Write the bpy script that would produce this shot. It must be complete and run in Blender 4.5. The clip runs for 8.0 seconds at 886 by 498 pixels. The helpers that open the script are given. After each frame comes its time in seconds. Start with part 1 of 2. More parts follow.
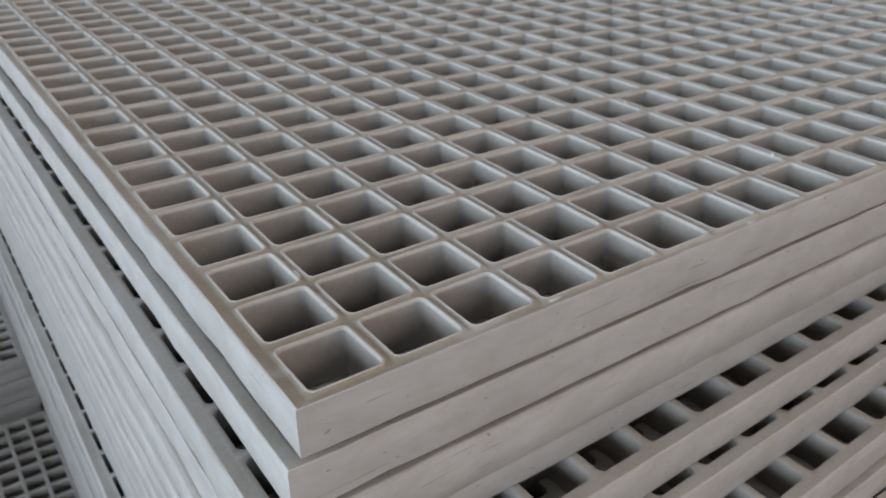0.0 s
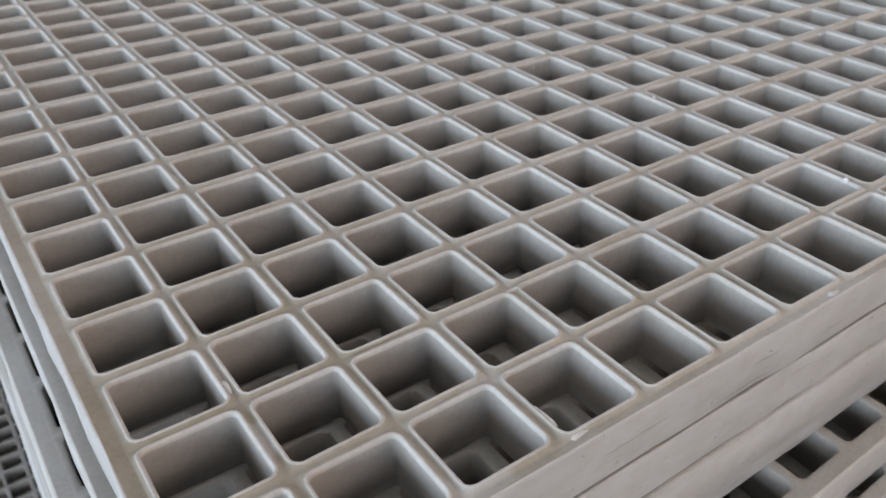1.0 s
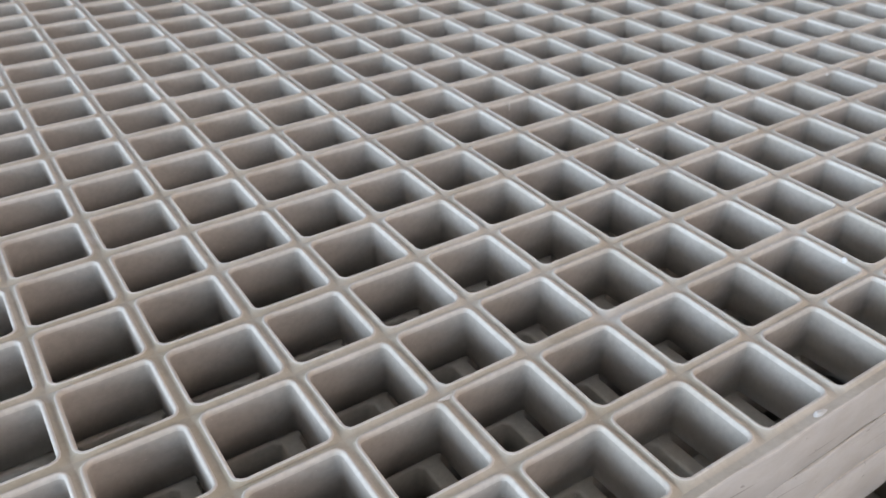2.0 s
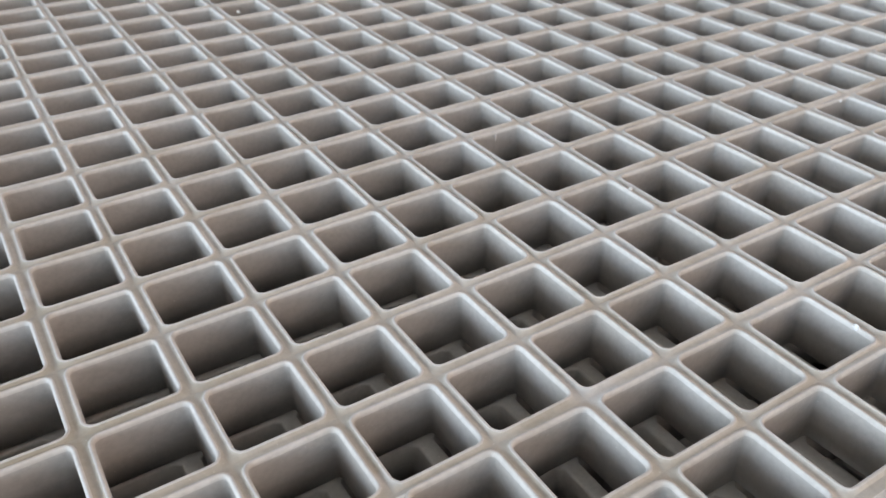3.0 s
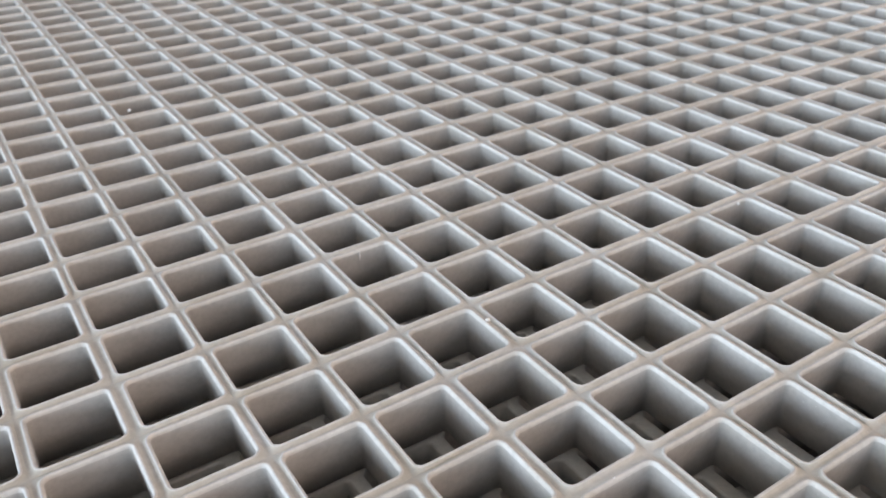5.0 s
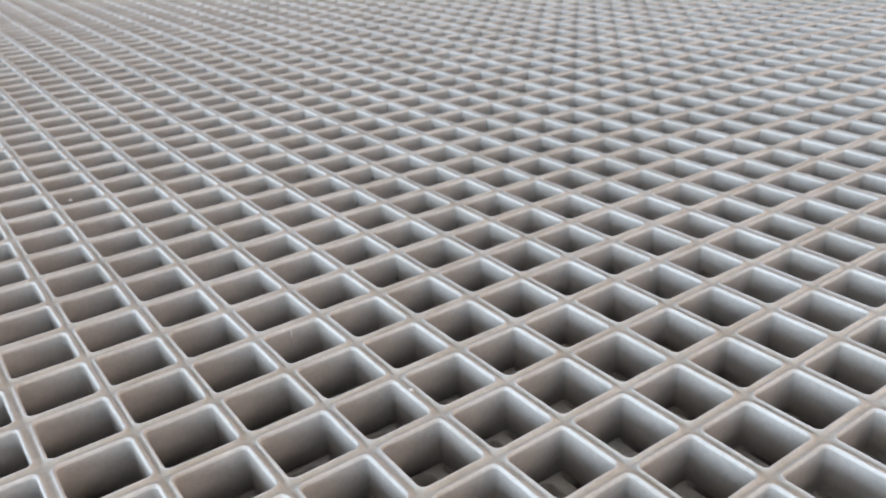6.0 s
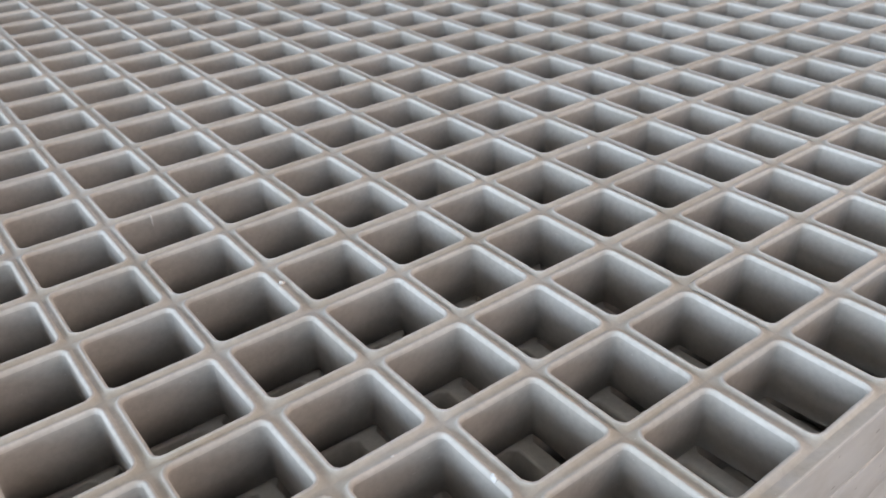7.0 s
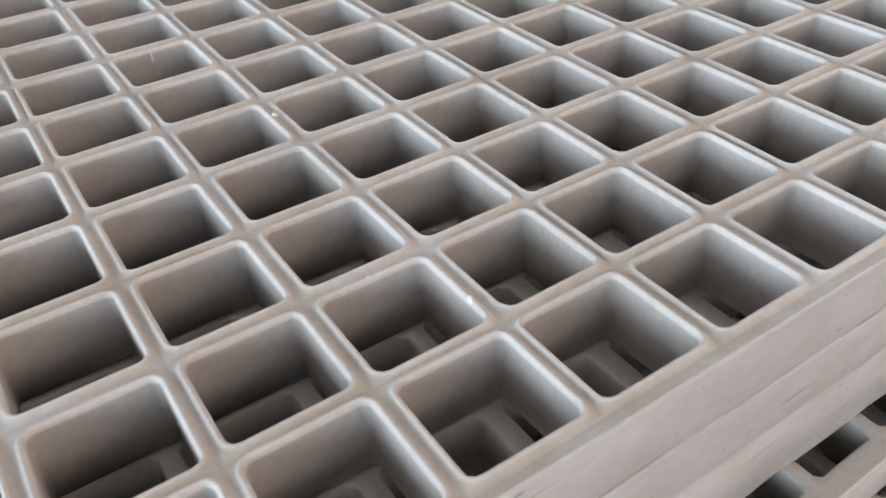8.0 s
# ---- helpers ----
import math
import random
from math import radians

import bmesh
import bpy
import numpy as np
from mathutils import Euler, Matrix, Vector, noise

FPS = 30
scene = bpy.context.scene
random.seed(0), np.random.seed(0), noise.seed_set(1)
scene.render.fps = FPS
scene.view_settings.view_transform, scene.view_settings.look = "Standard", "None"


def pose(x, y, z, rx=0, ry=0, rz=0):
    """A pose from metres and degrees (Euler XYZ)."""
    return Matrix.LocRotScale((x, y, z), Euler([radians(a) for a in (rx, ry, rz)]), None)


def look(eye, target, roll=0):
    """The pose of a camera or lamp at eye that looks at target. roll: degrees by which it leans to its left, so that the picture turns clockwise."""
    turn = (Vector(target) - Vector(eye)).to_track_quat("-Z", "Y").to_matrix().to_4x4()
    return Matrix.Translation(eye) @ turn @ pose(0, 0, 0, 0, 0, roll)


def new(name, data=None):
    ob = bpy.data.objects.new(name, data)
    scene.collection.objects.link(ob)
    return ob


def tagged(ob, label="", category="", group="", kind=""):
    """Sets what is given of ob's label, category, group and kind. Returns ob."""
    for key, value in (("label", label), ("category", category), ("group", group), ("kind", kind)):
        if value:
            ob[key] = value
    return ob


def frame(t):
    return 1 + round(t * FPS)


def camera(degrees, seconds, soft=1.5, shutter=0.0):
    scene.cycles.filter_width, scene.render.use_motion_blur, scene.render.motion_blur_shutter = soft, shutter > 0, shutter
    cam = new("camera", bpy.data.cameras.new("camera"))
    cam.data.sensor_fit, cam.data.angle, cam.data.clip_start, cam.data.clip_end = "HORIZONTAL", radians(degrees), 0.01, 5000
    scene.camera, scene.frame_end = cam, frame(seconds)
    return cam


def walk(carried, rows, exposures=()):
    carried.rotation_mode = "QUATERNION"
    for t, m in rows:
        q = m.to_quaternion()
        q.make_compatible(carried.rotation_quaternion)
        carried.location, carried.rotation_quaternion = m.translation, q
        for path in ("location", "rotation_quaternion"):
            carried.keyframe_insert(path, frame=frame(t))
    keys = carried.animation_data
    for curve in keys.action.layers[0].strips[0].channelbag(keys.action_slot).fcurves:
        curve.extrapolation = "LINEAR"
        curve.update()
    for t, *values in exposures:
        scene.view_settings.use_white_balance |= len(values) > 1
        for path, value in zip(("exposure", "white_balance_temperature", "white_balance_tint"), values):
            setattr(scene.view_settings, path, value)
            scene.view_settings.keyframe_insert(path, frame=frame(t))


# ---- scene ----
cam = camera(57.05, 8.0, soft=1.5)
cam.data.dof.use_dof, cam.data.dof.focus_distance, cam.data.dof.aperture_fstop = True, 0.26, 28.0
PATH = [
    (0, (-0.0907, -0.2235, 1.1487), (0.0824, 0.0312, 0.9824), -0.54),
    (0.5, (-0.0659, -0.1492, 1.1394), (0.1016, 0.1020, 0.9624), -0.98),
    (1, (-0.0183, -0.1274, 1.1505), (0.1470, 0.1143, 0.9588), -0.73),
    (1.5, (0.0162, -0.1138, 1.1553), (0.1792, 0.1296, 0.9630), -0.45),
    (3, (0.0781, -0.0716, 1.1598), (0.2320, 0.1744, 0.9641), -0.46),
    (3.5, (0.1011, -0.0651, 1.1663), (0.2549, 0.1811, 0.9707), -0.54),
    (4, (0.1291, -0.0605, 1.1639), (0.2837, 0.1870, 0.9707), -0.94),
    (4.2, (0.1364, -0.0595, 1.1641), (0.2915, 0.1882, 0.9715), -1.07),
    (5.3, (0.1741, -0.0739, 1.1761), (0.3361, 0.1861, 1.0071), -2.38),
    (5.5, (0.1745, -0.0791, 1.1763), (0.3429, 0.1817, 1.0146), -2.32),
    (6, (0.1745, -0.0934, 1.1829), (0.3559, 0.1649, 1.0317), -2.52),
    (6.5, (0.1909, -0.0919, 1.1630), (0.3796, 0.1627, 1.0146), -2.57),
    (7, (0.2355, -0.0715, 1.1303), (0.4139, 0.1687, 0.9488), -2.11),
    (7.5, (0.2526, -0.0749, 1.1169), (0.4128, 0.1606, 0.9135), -2.53),
    (8, (0.2497, -0.0834, 1.1017), (0.3956, 0.1512, 0.8867), -3.14),
]
walk(cam, [(t, look(eye, target, roll)) for t, eye, target, roll in PATH],
     exposures=[(0, 0.42, 8500, 20), (1.0, 0.75, 8450, 21), (1.5, 0.9, 8450, 21), (3.0, 1.12, 8450, 20), (5.5, 1.22, 8300, 20), (6.5, 1.15, 8250, 20), (7.0, 1.0, 8350, 20), (8.0, 1.1, 8550, 21)])

# ---- world and light: pale, hazy sky; assumed roofed shed, open on two sides ----
world = bpy.data.worlds.new("sky")
scene.world = world
world.use_nodes = True
wn = world.node_tree.nodes
wl = world.node_tree.links
sky = wn.new("ShaderNodeTexSky")
sky.sky_type = "NISHITA"
sky.sun_disc = False
sky.sun_elevation = radians(50)
sky.sun_rotation = radians(122)
sky.air_density, sky.dust_density = 1.0, 4.0
wn["Background"].inputs["Strength"].default_value = 0.085
wl.new(sky.outputs["Color"], wn["Background"].inputs["Color"])

sun_data = bpy.data.lights.new("sun", "SUN")
sun_data.energy, sun_data.angle, sun_data.color = 0.7, radians(12), (1.0, 0.97, 0.93)
sun = new("sun", sun_data)
sun.matrix_world = look((6.2, -3.87, 9.6), (0, 0, 0.96))

# area lamp standing in for skylight from the assumed tall open side
door_data = bpy.data.lights.new("open_side_daylight", "AREA")
door_data.shape, door_data.size, door_data.size_y = "RECTANGLE", 10.6, 2.8
door_data.energy, door_data.color = 500.0, (0.48, 0.72, 1.0)
door = new("open_side_daylight", door_data)
door.matrix_world = look((-5.4, -0.9, 1.7), (0, -0.9, 1.7))

# ---- materials ----


def nodes_of(name):
    m = bpy.data.materials.new(name)
    m.use_nodes = True
    return m, m.node_tree.nodes, m.node_tree.links, m.node_tree.nodes["Principled BSDF"]


def noise_node(n, l, coord, scale, detail=4.0, rough=0.55, stretch=(1, 1, 1), shift=(0, 0, 0)):
    mp = n.new("ShaderNodeMapping")
    mp.inputs["Scale"].default_value = stretch
    mp.inputs["Location"].default_value = shift
    l.new(coord, mp.inputs["Vector"])
    t = n.new("ShaderNodeTexNoise")
    t.inputs["Scale"].default_value = scale
    t.inputs["Detail"].default_value = detail
    t.inputs["Roughness"].default_value = rough
    l.new(mp.outputs["Vector"], t.inputs["Vector"])
    return t.outputs["Fac"]


def ramp(n, l, fac, stops):
    r = n.new("ShaderNodeValToRGB")
    e = r.color_ramp.elements
    e[0].position, e[0].color = stops[0][0], (*stops[0][1], 1)
    e[1].position, e[1].color = stops[-1][0], (*stops[-1][1], 1)
    for p, c in stops[1:-1]:
        e.new(p).color = (*c, 1)
    l.new(fac, r.inputs["Fac"])
    return r.outputs["Color"]


def mixed(n, l, fac, a, b, mode="MIX"):
    m = n.new("ShaderNodeMix")
    m.data_type, m.blend_type = "RGBA", mode
    for sock, v in ((m.inputs["Factor"], fac), (m.inputs["A"], a), (m.inputs["B"], b)):
        if isinstance(v, bpy.types.NodeSocket):
            l.new(v, sock)
        elif isinstance(v, (int, float)):
            sock.default_value = v
        else:
            sock.default_value = (*v, 1)
    return m.outputs["Result"]


def bumped(n, l, p, height, strength, distance):
    b = n.new("ShaderNodeBump")
    b.inputs["Strength"].default_value = strength
    b.inputs["Distance"].default_value = distance
    l.new(height, b.inputs["Height"])
    l.new(b.outputs["Normal"], p.inputs["Normal"])


def resin_material(name, base, stain, amount, rough, worn=None, grime=None):
    """Moulded glass-fibre resin: cloudy grey, dusty stains, fine pits."""
    m, n, l, p = nodes_of(name)
    co = n.new("ShaderNodeTexCoord").outputs["Object"]
    cloud = noise_node(n, l, co, 9.0, 5.0)
    fine = noise_node(n, l, co, 420.0, 3.0)
    patch = noise_node(n, l, co, 26.0, 6.0, 0.62, shift=(3.1, 1.7, 0.4))
    dark = tuple(c * 0.86 for c in base)
    tone = ramp(n, l, cloud, [(0.3, dark), (0.7, base)])
    veil = ramp(n, l, patch, [(0.44, (0, 0, 0)), (0.64, (amount,) * 3)])
    tone = mixed(n, l, veil, tone, stain)
    if grime:
        far = n.new("ShaderNodeVectorMath")
        far.operation = "LENGTH"
        wide = n.new("ShaderNodeMapping")
        wide.inputs["Scale"].default_value = (1.5, 0.8, 0.0)
        l.new(co, wide.inputs["Vector"])
        l.new(wide.outputs["Vector"], far.inputs[0])
        near = ramp(n, l, far.outputs["Value"], [(0.08, (0.85, 0.85, 0.85)), (0.42, (0, 0, 0))])
        dirt = mixed(n, l, 1.0, near, ramp(n, l, noise_node(n, l, co, 17.0, 5.0, 0.6, shift=(9.2, 0.8, 0)), [(0.32, (0.25, 0.25, 0.25)), (0.6, (1, 1, 1))]), "MULTIPLY")
        tone = mixed(n, l, dirt, tone, grime)
    if worn:
        rub = noise_node(n, l, co, 38.0, 2.0, 0.4, shift=(7.7, 2.3, 1.1))
        tone = mixed(n, l, ramp(n, l, rub, [(0.61, (0, 0, 0)), (0.70, (0.7, 0.7, 0.7))]), tone, worn)
    tone = mixed(n, l, 0.22, tone, ramp(n, l, fine, [(0.35, (0.6, 0.6, 0.6)), (0.6, (1, 1, 1))]), "MULTIPLY")
    speck = noise_node(n, l, co, 1100.0, 0.0, shift=(1.3, 5.1, 2.7))
    tone = mixed(n, l, ramp(n, l, speck, [(0.83, (0, 0, 0)), (0.87, (0.4, 0.4, 0.4))]), tone, (0.72, 0.70, 0.67))
    l.new(tone, p.inputs["Base Color"])
    l.new(ramp(n, l, patch, [(0.3, (rough - 0.08,) * 3), (0.7, (rough + 0.14,) * 3)]), p.inputs["Roughness"])
    bumped(n, l, p, fine, 0.25, 0.0004)
    return m


def side_material(name, base, line):
    """Sawn and moulded panel edge: pale, with thin scuffs running along it and pin holes."""
    m, n, l, p = nodes_of(name)
    co = n.new("ShaderNodeTexCoord").outputs["UV"]
    cloud = noise_node(n, l, co, 14.0, 5.0, stretch=(1, 3, 1))
    scuff = noise_node(n, l, co, 60.0, 3.0, 0.5, stretch=(0.3, 7.0, 1))
    pin = noise_node(n, l, co, 300.0, 1.0, stretch=(0.6, 1, 1))
    tone = ramp(n, l, cloud, [(0.3, tuple(c * 0.84 for c in base)), (0.68, base)])
    blot = noise_node(n, l, co, 75.0, 5.0, 0.65, stretch=(0.6, 1, 1), shift=(2.2, 0.7, 0))
    tone = mixed(n, l, ramp(n, l, blot, [(0.42, (0, 0, 0)), (0.68, (0.5, 0.5, 0.5))]), tone, tuple(c * f for c, f in zip(base, (0.70, 0.66, 0.60))))
    tone = mixed(n, l, ramp(n, l, scuff, [(0.66, (0, 0, 0)), (0.72, (0.55, 0.55, 0.55))]), tone, line)
    tone = mixed(n, l, ramp(n, l, pin, [(0.72, (0, 0, 0)), (0.76, (0.55, 0.55, 0.55))]), tone, line)
    l.new(tone, p.inputs["Base Color"])
    p.inputs["Roughness"].default_value = 0.5
    bumped(n, l, p, scuff, 0.3, 0.0005)
    return m


def concrete_material(name, base):
    m, n, l, p = nodes_of(name)
    co = n.new("ShaderNodeTexCoord").outputs["Object"]
    big = noise_node(n, l, co, 1.3, 6.0)
    small = noise_node(n, l, co, 60.0, 5.0)
    tone = ramp(n, l, big, [(0.3, tuple(c * 0.7 for c in base)), (0.7, base)])
    tone = mixed(n, l, 0.3, tone, ramp(n, l, small, [(0.3, (0.5, 0.5, 0.5)), (0.7, (1, 1, 1))]), "MULTIPLY")
    l.new(tone, p.inputs["Base Color"])
    p.inputs["Roughness"].default_value = 0.85
    bumped(n, l, p, small, 0.4, 0.002)
    return m


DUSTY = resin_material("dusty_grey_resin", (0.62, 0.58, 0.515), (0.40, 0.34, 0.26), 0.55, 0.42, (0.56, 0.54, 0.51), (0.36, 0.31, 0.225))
# Paler lip: wear, plus the bright line daylight draws along the bevel.
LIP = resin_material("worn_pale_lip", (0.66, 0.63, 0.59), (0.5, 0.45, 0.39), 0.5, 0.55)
# Cell walls toned below the tops, putting some cell shade into colour.
CELL_SHADE = resin_material("clean_grey_resin", (0.52, 0.495, 0.46), (0.38, 0.34, 0.29), 0.4, 0.5)
GREY = resin_material("grey_resin", (0.50, 0.475, 0.445), (0.37, 0.33, 0.28), 0.55, 0.52)
SIDE = side_material("pale_edge", (0.52, 0.508, 0.492), (0.17, 0.15, 0.135))
BURR = resin_material("white_burr", (0.8, 0.79, 0.77), (0.6, 0.57, 0.5), 0.3, 0.5)
CONCRETE = concrete_material("concrete", (0.34, 0.33, 0.31))
# Warm tone for the unseen slabs, chosen to warm their bounce.
PLASTER = concrete_material("render", (0.72, 0.67, 0.60))

# ---- builders ----


def linked(name, verts, faces, materials, parent=None, label="", smooth=True, slots=None):
    me = bpy.data.meshes.new(name)
    me.from_pydata([tuple(v) for v in verts], [], faces)
    for m in materials:
        me.materials.append(m)
    if smooth:
        me.polygons.foreach_set("use_smooth", np.ones(len(me.polygons), bool))
    if slots is not None:
        me.polygons.foreach_set("material_index", np.array(slots, dtype=np.int32))
    me.update()
    ob = new(name, me)
    if parent is not None:
        ob.parent = parent
    if label:
        tagged(ob, label)
    return ob


P = 0.038        # pitch of the mesh
BAR = 0.0068     # bar width at the top
THICK = 0.0250   # panel depth


def loop_points(half, radius, seg):
    if seg == 0:
        return half * np.array([(1, 1), (-1, 1), (-1, -1), (1, -1)], float)
    pts = []
    for k, (sx, sy) in enumerate(((1, 1), (-1, 1), (-1, -1), (1, -1))):
        for a in range(seg + 1):
            ang = radians(90 * k + 90 * a / seg)
            pts.append((sx * (half - radius) + radius * math.cos(ang), sy * (half - radius) + radius * math.sin(ang)))
    return np.array(pts)


def lattice_arrays(nx, ny, seg, levels, wobble, thick, seed):
    """Open square mesh: shared crossing points above and below, and for each opening a stack of rounded loops between them."""
    rng = np.random.default_rng(seed)
    gx, gy = np.meshgrid(np.arange(nx + 1) * P, np.arange(ny + 1) * P, indexing="ij")
    g = np.stack([gx, gy], -1).reshape(-1, 2)
    inner = ((g > P * 0.5) & (g < np.array([nx - 0.5, ny - 0.5]) * P)).all(1)
    g = g + rng.normal(0, wobble * 0.5, g.shape) * inner[:, None]
    dip = -0.0013 if len(levels) > 4 else -0.00045
    top = np.c_[g, np.full(len(g), dip)]
    low = np.c_[g, np.full(len(g), -thick)]
    k = 4 * (seg + 1)
    nl = len(levels)
    ring = np.stack([np.c_[loop_points(h, r, seg), np.full(k, z)] for z, h, r in levels])
    ci, cj = np.meshgrid(np.arange(nx), np.arange(ny), indexing="ij")
    ci, cj = ci.ravel(), cj.ravel()
    n = len(ci)
    mid = np.c_[(ci + 0.5) * P, (cj + 0.5) * P, np.zeros(n)]
    body = ring[None] + mid[:, None, None, :]
    # uneven opening edges: each side in or out a little, each lip up or down
    side = rng.normal(0, wobble, (n, 4))
    body[..., 0] += np.where(ring[None, ..., 0] > 0, side[:, 0, None, None], side[:, 1, None, None])
    body[..., 1] += np.where(ring[None, ..., 1] > 0, side[:, 2, None, None], side[:, 3, None, None])
    body[:, :-1] += rng.normal(0, wobble * 0.28, (n, 1, k, 3)) * np.array([1, 1, 0.6])
    verts = np.concatenate([top, low, body.reshape(-1, 3)])
    base = 2 * len(g) + np.arange(n) * nl * k
    a00 = ci * (ny + 1) + cj
    corner = np.stack([a00 + ny + 2, a00 + 1, a00, a00 + ny + 1], 1)
    faces, slots = [], []
    s1 = seg + 1
    for q in range(4):
        for a in range(seg):
            i0, i1 = q * s1 + a, q * s1 + a + 1
            faces += np.stack([corner[:, q], base + i1, base + i0], 1).tolist()
            lo = base + (nl - 1) * k
            faces += np.stack([corner[:, q] + len(g), lo + i0, lo + i1], 1).tolist()
        i0, i1 = q * s1 + seg, ((q + 1) % 4) * s1
        nq = (q + 1) % 4
        faces += np.stack([corner[:, q], corner[:, nq], base + i1, base + i0], 1).tolist()
        lo = base + (nl - 1) * k
        faces += np.stack([corner[:, nq] + len(g), corner[:, q] + len(g), lo + i0, lo + i1], 1).tolist()
    slots += [0] * len(faces)
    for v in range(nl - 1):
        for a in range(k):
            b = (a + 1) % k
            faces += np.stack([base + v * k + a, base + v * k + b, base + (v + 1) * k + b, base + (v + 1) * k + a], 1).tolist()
        # slot 1, the wall below the lip, takes the shade-deepened tone
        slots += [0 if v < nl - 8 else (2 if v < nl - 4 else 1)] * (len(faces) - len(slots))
    return verts, faces, slots


def rim_mesh(name, nx, ny, wide, thick, seed, parent, top):
    """Solid bar round the panel. wide: widths at left, front, right and back, outside the outermost bar lines."""
    left, front, right, back = wide
    rng = np.random.default_rng(seed)
    verts, faces, slots, uvs = [], [], [], []
    w, h = nx * P, ny * P
    # profile: (outward share, z)
    crown = -0.0013 if seed == 1 else -0.00045
    prof = [(0.0, crown), (0.40, crown * 0.8), (0.78, -0.0002), (0.93, -0.0002), (1.0, -0.0012), (1.0, -thick * 0.5), (0.99, -thick + 0.0008), (0.90, -thick), (0.0, -thick)]
    path = []
    for x0, y0, x1, y1, nsteps, ox0, oy0, ox1, oy1 in (
            (0, 0, w, 0, nx * 2, -left, -front, right, -front), (w, 0, w, h, ny * 2, right, -front, right, back),
            (w, h, 0, h, nx * 2, right, back, -left, back), (0, h, 0, 0, ny * 2, -left, back, -left, -front)):
        for s in range(nsteps):
            f = s / nsteps
            path.append((x0 + (x1 - x0) * f, y0 + (y1 - y0) * f, ox0 + (ox1 - ox0) * f if nsteps else 0, oy0 + (oy1 - oy0) * f,
                         x0 == x1, s))
    m, k = len(path), len(prof)
    jigs = rng.normal(0, 0.00028, (m, 2))

    def column(c, along_y):
        x, y, ox, oy, turns, step = path[c]
        if step == 0:
            ex, ey = ox, oy
        elif turns:
            ex, ey = (right if x > 0 else -left), 0
        else:
            ex, ey = 0, (back if y > 0 else -front)
        a, b = jigs[c] if step else (0, 0)
        for share, z in prof:
            edge = share > 0.8
            verts.append((x + ex * share + (a if edge and along_y else 0), y + ey * share + (a if edge and not along_y else 0), z + (b * 0.6 if 0.6 < share < 0.99 else 0)))

    for c in range(m):
        along_y = path[c][4]
        if path[c][5] == 0:
            column(c, along_y)
        column((c + 1) % m, along_y)
        q = len(verts) - 2 * k
        for a in range(k - 1):
            faces.append((q + a, q + a + 1, q + k + a + 1, q + k + a))
            slots.append(1 if 3 <= a <= 6 else (2 if a == 2 else 0))
            u0, u1 = c * P * 0.5, (c + 1) * P * 0.5
            v0, v1 = prof[a][1] + prof[a][0] * 0.01, prof[a + 1][1] + prof[a + 1][0] * 0.01
            uvs += [u0 + seed, v0, u0 + seed, v1, u1 + seed, v1, u1 + seed, v0]
    ob = linked(name, verts, faces, (top, SIDE, LIP), parent, "", True, slots)
    lay = ob.data.uv_layers.new(name="along")
    lay.data.foreach_set("uv", np.array(uvs, dtype=np.float32))
    return ob


HALF = (P - BAR) / 2
# depth share or height below the top, half width of the opening, corner radius
FINE = [(-0.0010, HALF + 0.0025, 0.0046), (-0.00035, HALF + 0.0018, 0.0041), (0.0, HALF + 0.0012, 0.0036), (-0.0002, HALF + 0.0007, 0.0032), (-0.0008, HALF + 0.0003, 0.0028),
        (-0.0018, HALF + 0.00005, 0.0024), (-0.0032, HALF, 0.0021), (-0.012, HALF + 0.0003, 0.0018), (None, HALF + 0.0007, 0.0016)]
PLAIN = [(0.0, HALF + 0.0009, 0.0026), (-0.0014, HALF, 0.0022), (None, HALF + 0.0007, 0.0019)]
BLUNT = [(0.0, HALF + 0.0002, 0), (None, HALF + 0.0007, 0)]
NX, NY = 42, 48


def grating_panel(label, group, origin, turn, wide, seed, seg, levels, depth, size, like, skew=0.0, groove=0.0):
    """One moulded panel. origin: place of its first bar crossing at the top; turn: degrees in plan; skew: how far its cut front runs off square, in degrees;
    groove: how much shallower the rim and the frontmost bar are than the other bars; like: an earlier panel whose meshes it shares."""
    thing = tagged(new("grating_panel"), label, "grating", group)
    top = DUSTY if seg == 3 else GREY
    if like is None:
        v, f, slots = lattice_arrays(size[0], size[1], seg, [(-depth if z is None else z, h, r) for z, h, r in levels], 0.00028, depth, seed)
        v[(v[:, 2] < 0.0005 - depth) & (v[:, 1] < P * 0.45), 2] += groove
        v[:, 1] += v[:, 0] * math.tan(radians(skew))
        linked("lattice", v, f, (top, CELL_SHADE, LIP), thing, "", seg > 0, slots)
        rim = rim_mesh("rim", size[0], size[1], wide, depth - groove, seed, thing, top)
        for p in rim.data.vertices:
            p.co.y += p.co.x * math.tan(radians(skew))
    else:
        for piece in like.children:
            new(piece.name.split(".")[0], piece.data).parent = thing
    thing.matrix_basis = pose(*origin, 0, 0, turn)
    return thing


# ---- setting ----


def slab(name, x0, y0, z0, x1, y1, z1, material, label, category):
    bm = bmesh.new()
    bmesh.ops.create_cube(bm, size=1.0)
    for v in bm.verts:
        v.co = ((x0 + x1) / 2 + v.co.x * (x1 - x0), (y0 + y1) / 2 + v.co.y * (y1 - y0), (z0 + z1) / 2 + v.co.z * (z1 - z0))
    me = bpy.data.meshes.new(name)
    bm.to_mesh(me)
    bm.free()
    me.materials.append(material)
    return tagged(new(name, me), label, category, kind="structure")


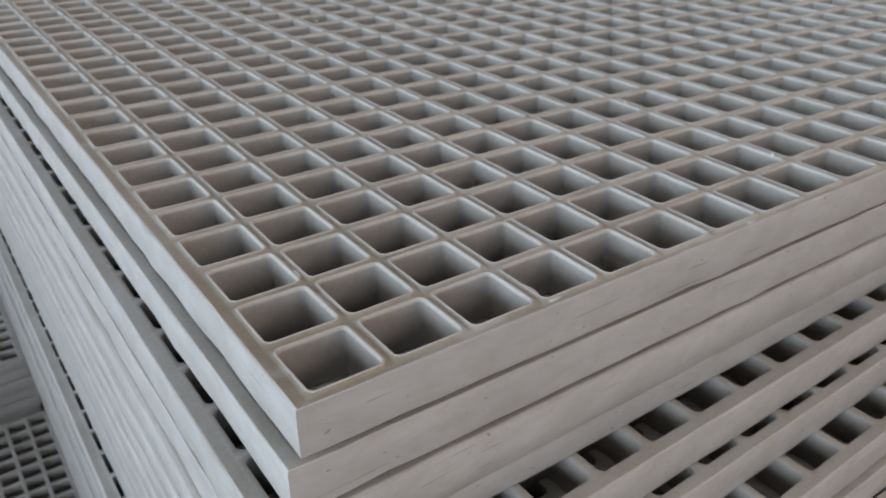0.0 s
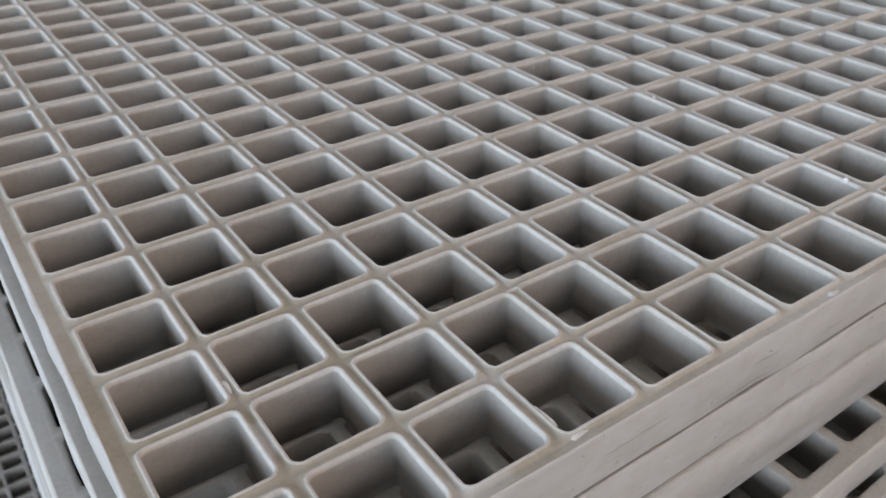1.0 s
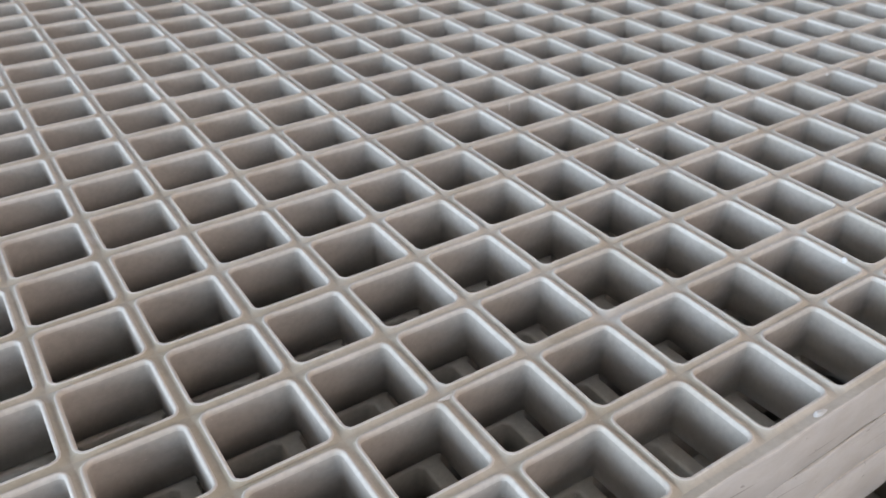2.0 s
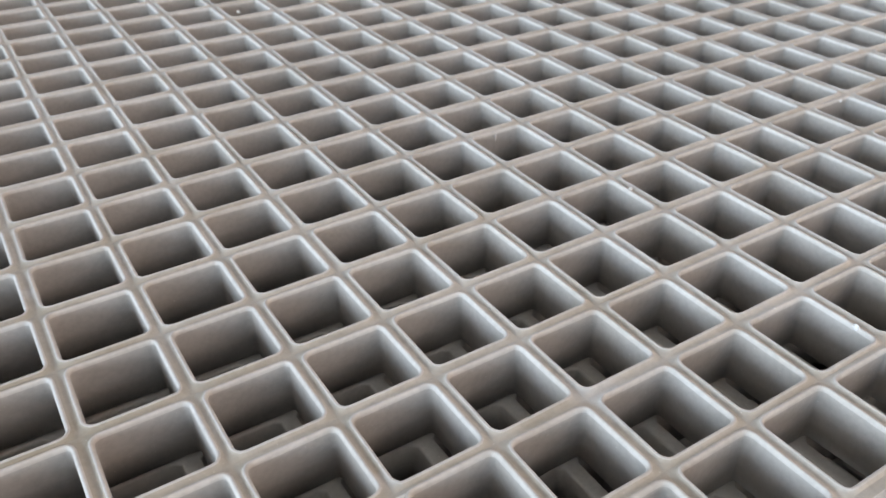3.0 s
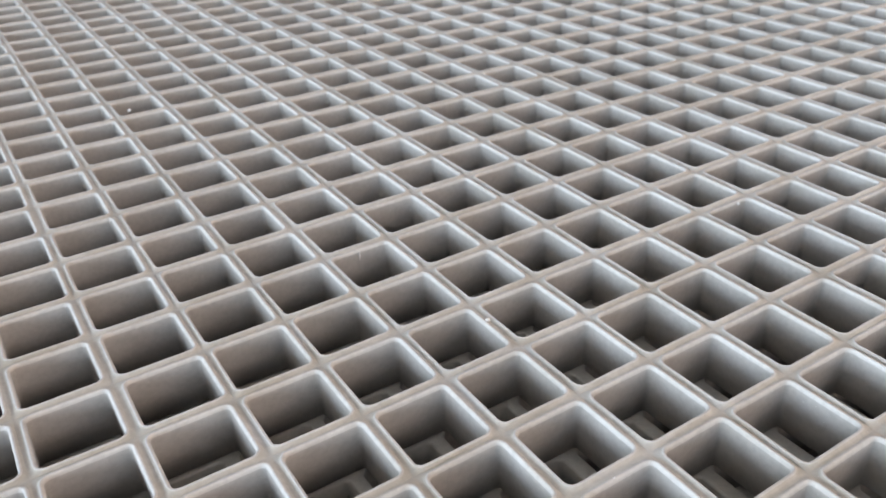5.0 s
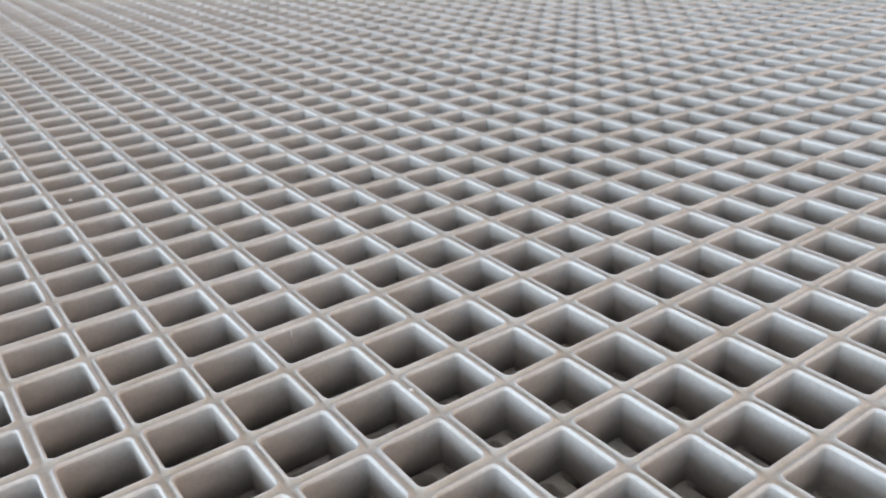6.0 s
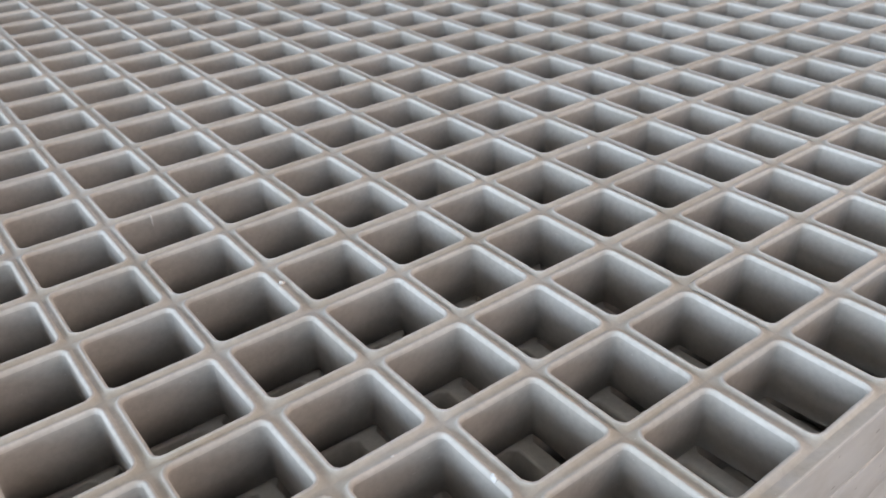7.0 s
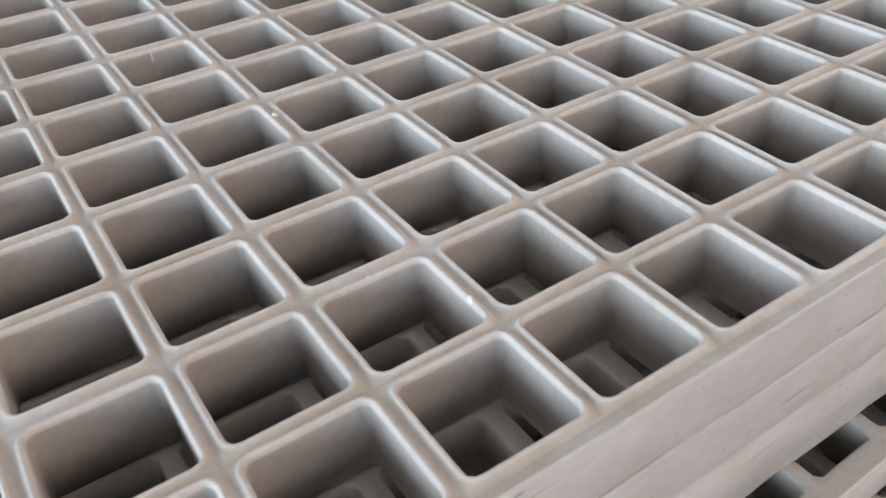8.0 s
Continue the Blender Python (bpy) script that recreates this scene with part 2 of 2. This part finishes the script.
GROUND = 0.0238
slab("ground", -300, -300, -0.2, 300, 300, GROUND, CONCRETE, "worn grey concrete yard under the stacks", "ground")
# Assumed roof, never in view; its edges are set to shape sky light.
slab("ceiling", -5.5, -2.6, 4.2, 4.5, 1.3, 4.4, PLASTER, "assumed unseen pale roof slab, sized to shape the daylight", "ceiling")
# Assumed closure, out of view, kept low so sky light passes above it.
slab("wall_north", -5.5, 7, 0, 6.2, 7.2, 1.1, PLASTER, "unseen pale low slab added north, sky left open above", "wall")
# Added out of view to keep low daylight off the lower panels.
slab("wall_west", -1.8, -9, 0, -1.65, 7, 0.72, PLASTER, "unseen pale low slab added to shade the stack's foot", "wall")
# Another added slab, out of view, closing the east end.
slab("wall_east", 6, -9, 0, 6.2, 7, 1.2, PLASTER, "unseen pale low slab added to close the east end", "wall")

# ---- the stack ----
TOP = 0.96
# origin x, origin y, top below the stack's top, turn, skew, rim widths left and front, depth, groove under the rim
LAYERS = [
    (0.000, 0.000, 0.0000, 0.0, 0.0, 0.0062, 0.0044, 0.0250, 0.0018),
    (-0.0066, 0.0001, 0.0264, 0.12, 0.0, 0.0054, 0.0042, 0.0250, 0.0018),
    (-0.0167, 0.0068, 0.0536, 0.1, 0.45, 0.0068, 0.0128, 0.0258, 0.0),
    (-0.0200, 0.0068, 0.0799, 0.1, 0.25, 0.0045, 0.0045, 0.0246, 0.0),
    (-0.0088, -0.0215, 0.1050, 0.0, 1.7, 0.0196, 0.0062, 0.0250, 0.0),
    (-0.0135, -0.0358, 0.1312, 0.0, 2.0, 0.0162, 0.0050, 0.0250, 0.0),
    (-0.0170, -0.0625, 0.1572, 0.0, 2.2, 0.0120, 0.0055, 0.0250, 0.0),
    (-0.0200, -0.0640, 0.1832, 0.0, 1.6, 0.0102, 0.0050, 0.0250, 0.0),
]
rng = random.Random(4)
for k in range(28):
    edge = -0.0295 + 0.0011 * k if k < 6 else (-0.0375 if k < 20 else -0.0200)
    LAYERS.append((-0.0305 if k == 6 else edge + 0.0055 + rng.uniform(-0.0012, 0.0012), 0.016 if k == 6 else rng.uniform(-0.066, -0.03), 0.2090 + 0.026 * k,
                   0.0 if k == 6 else rng.uniform(-0.05, 0.12), 0.0, 0.0085 if k == 6 else 0.0055, 0.005, 0.0250, 0.0))
low = None
for n, (ox, oy, down, turn, skew, rim_left, rim_front, depth, groove) in enumerate(LAYERS):
    text = "pale grey moulded resin grating panel, dusty, topmost of a stack" if n == 0 else "pale grey moulded resin grating panel lying in a stack"
    alone = n < 8 or n == 14
    panel = grating_panel(text, "panels of the near stack", (ox, oy, TOP - down), turn, (rim_left, rim_front, 0.005, 0.005), n + 1,
                          3 if n == 0 else (1 if n < 8 else 0), FINE if n == 0 else (PLAIN if n < 8 else BLUNT), depth, (NX, NY), None if alone else low, skew, groove)
    if n == 0:
        top_panel = panel
    elif not alone:
        low = panel


def burr(panel, x, y, z, sx, sy, sz, seed):
    """A little hardened drip of resin on a bar's edge."""
    r = random.Random(seed)
    bm = bmesh.new()
    bmesh.ops.create_icosphere(bm, subdivisions=2, radius=1.0)
    for v in bm.verts:
        f = 1 + r.uniform(-0.22, 0.22)
        v.co = (x + v.co.x * sx * f, y + v.co.y * sy * f, z + v.co.z * sz * f)
    me = bpy.data.meshes.new("burr")
    bm.to_mesh(me)
    bm.free()
    me.materials.append(BURR)
    ob = new("burr", me)
    ob.parent = panel
    return tagged(ob, "small white resin burr")


for n, (x, y, z, sx, sy, sz) in enumerate((
        (0.3396, 0.0490, -0.0004, 0.0007, 0.0013, 0.0016), (0.3408, 0.1745, -0.0004, 0.0013, 0.0009, 0.0012), (0.5195, 0.1850, -0.0006, 0.0009, 0.0007, 0.0009),
        (0.2530, -0.0018, -0.0012, 0.0030, 0.0016, 0.0010), (0.3225, 0.0735, -0.0008, 0.0008, 0.0006, 0.0010), (0.3225, 0.2626, -0.0035, 0.0004, 0.0003, 0.0030),
        (0.1168, 0.0125, -0.0010, 0.0012, 0.0060, 0.0008), (0.1205, 0.0008, -0.0012, 0.0040, 0.0014, 0.0007), (0.2780, 0.5440, -0.0004, 0.0012, 0.0010, 0.0011),
        (0.0375, 0.0860, -0.0008, 0.0010, 0.0040, 0.0006), (0.1530, 0.0735, -0.0010, 0.0050, 0.0009, 0.0006))):
    burr(top_panel, x, y, z, sx, sy, sz, n)

# ---- lower panels beside the stack ----
A = (26, 50)
grating_panel("grey moulded resin grating panel lying on the ground beside a stack", "panels lying low beside the stack", (-0.066 - 26 * P + 0.038, 1.352 - 50 * P, GROUND + 0.0252), 0.0,
              (0.006, 0.006, 0.006, 0.006), 71, 1, PLAIN, 0.025, A, None)
first = None
for k in range(6):
    first = grating_panel("grey moulded resin grating panel in a low stack", "panels of the low stack", (-0.075 - 26 * P + 0.038 + rng.uniform(-0.004, 0.004), 1.385 + rng.uniform(-0.004, 0.004), GROUND + 0.0252 + 0.0255 * k), 0.0,
                          (0.006, 0.006, 0.006, 0.006), 81 + k, 1, PLAIN, 0.025, (26, 30), first)
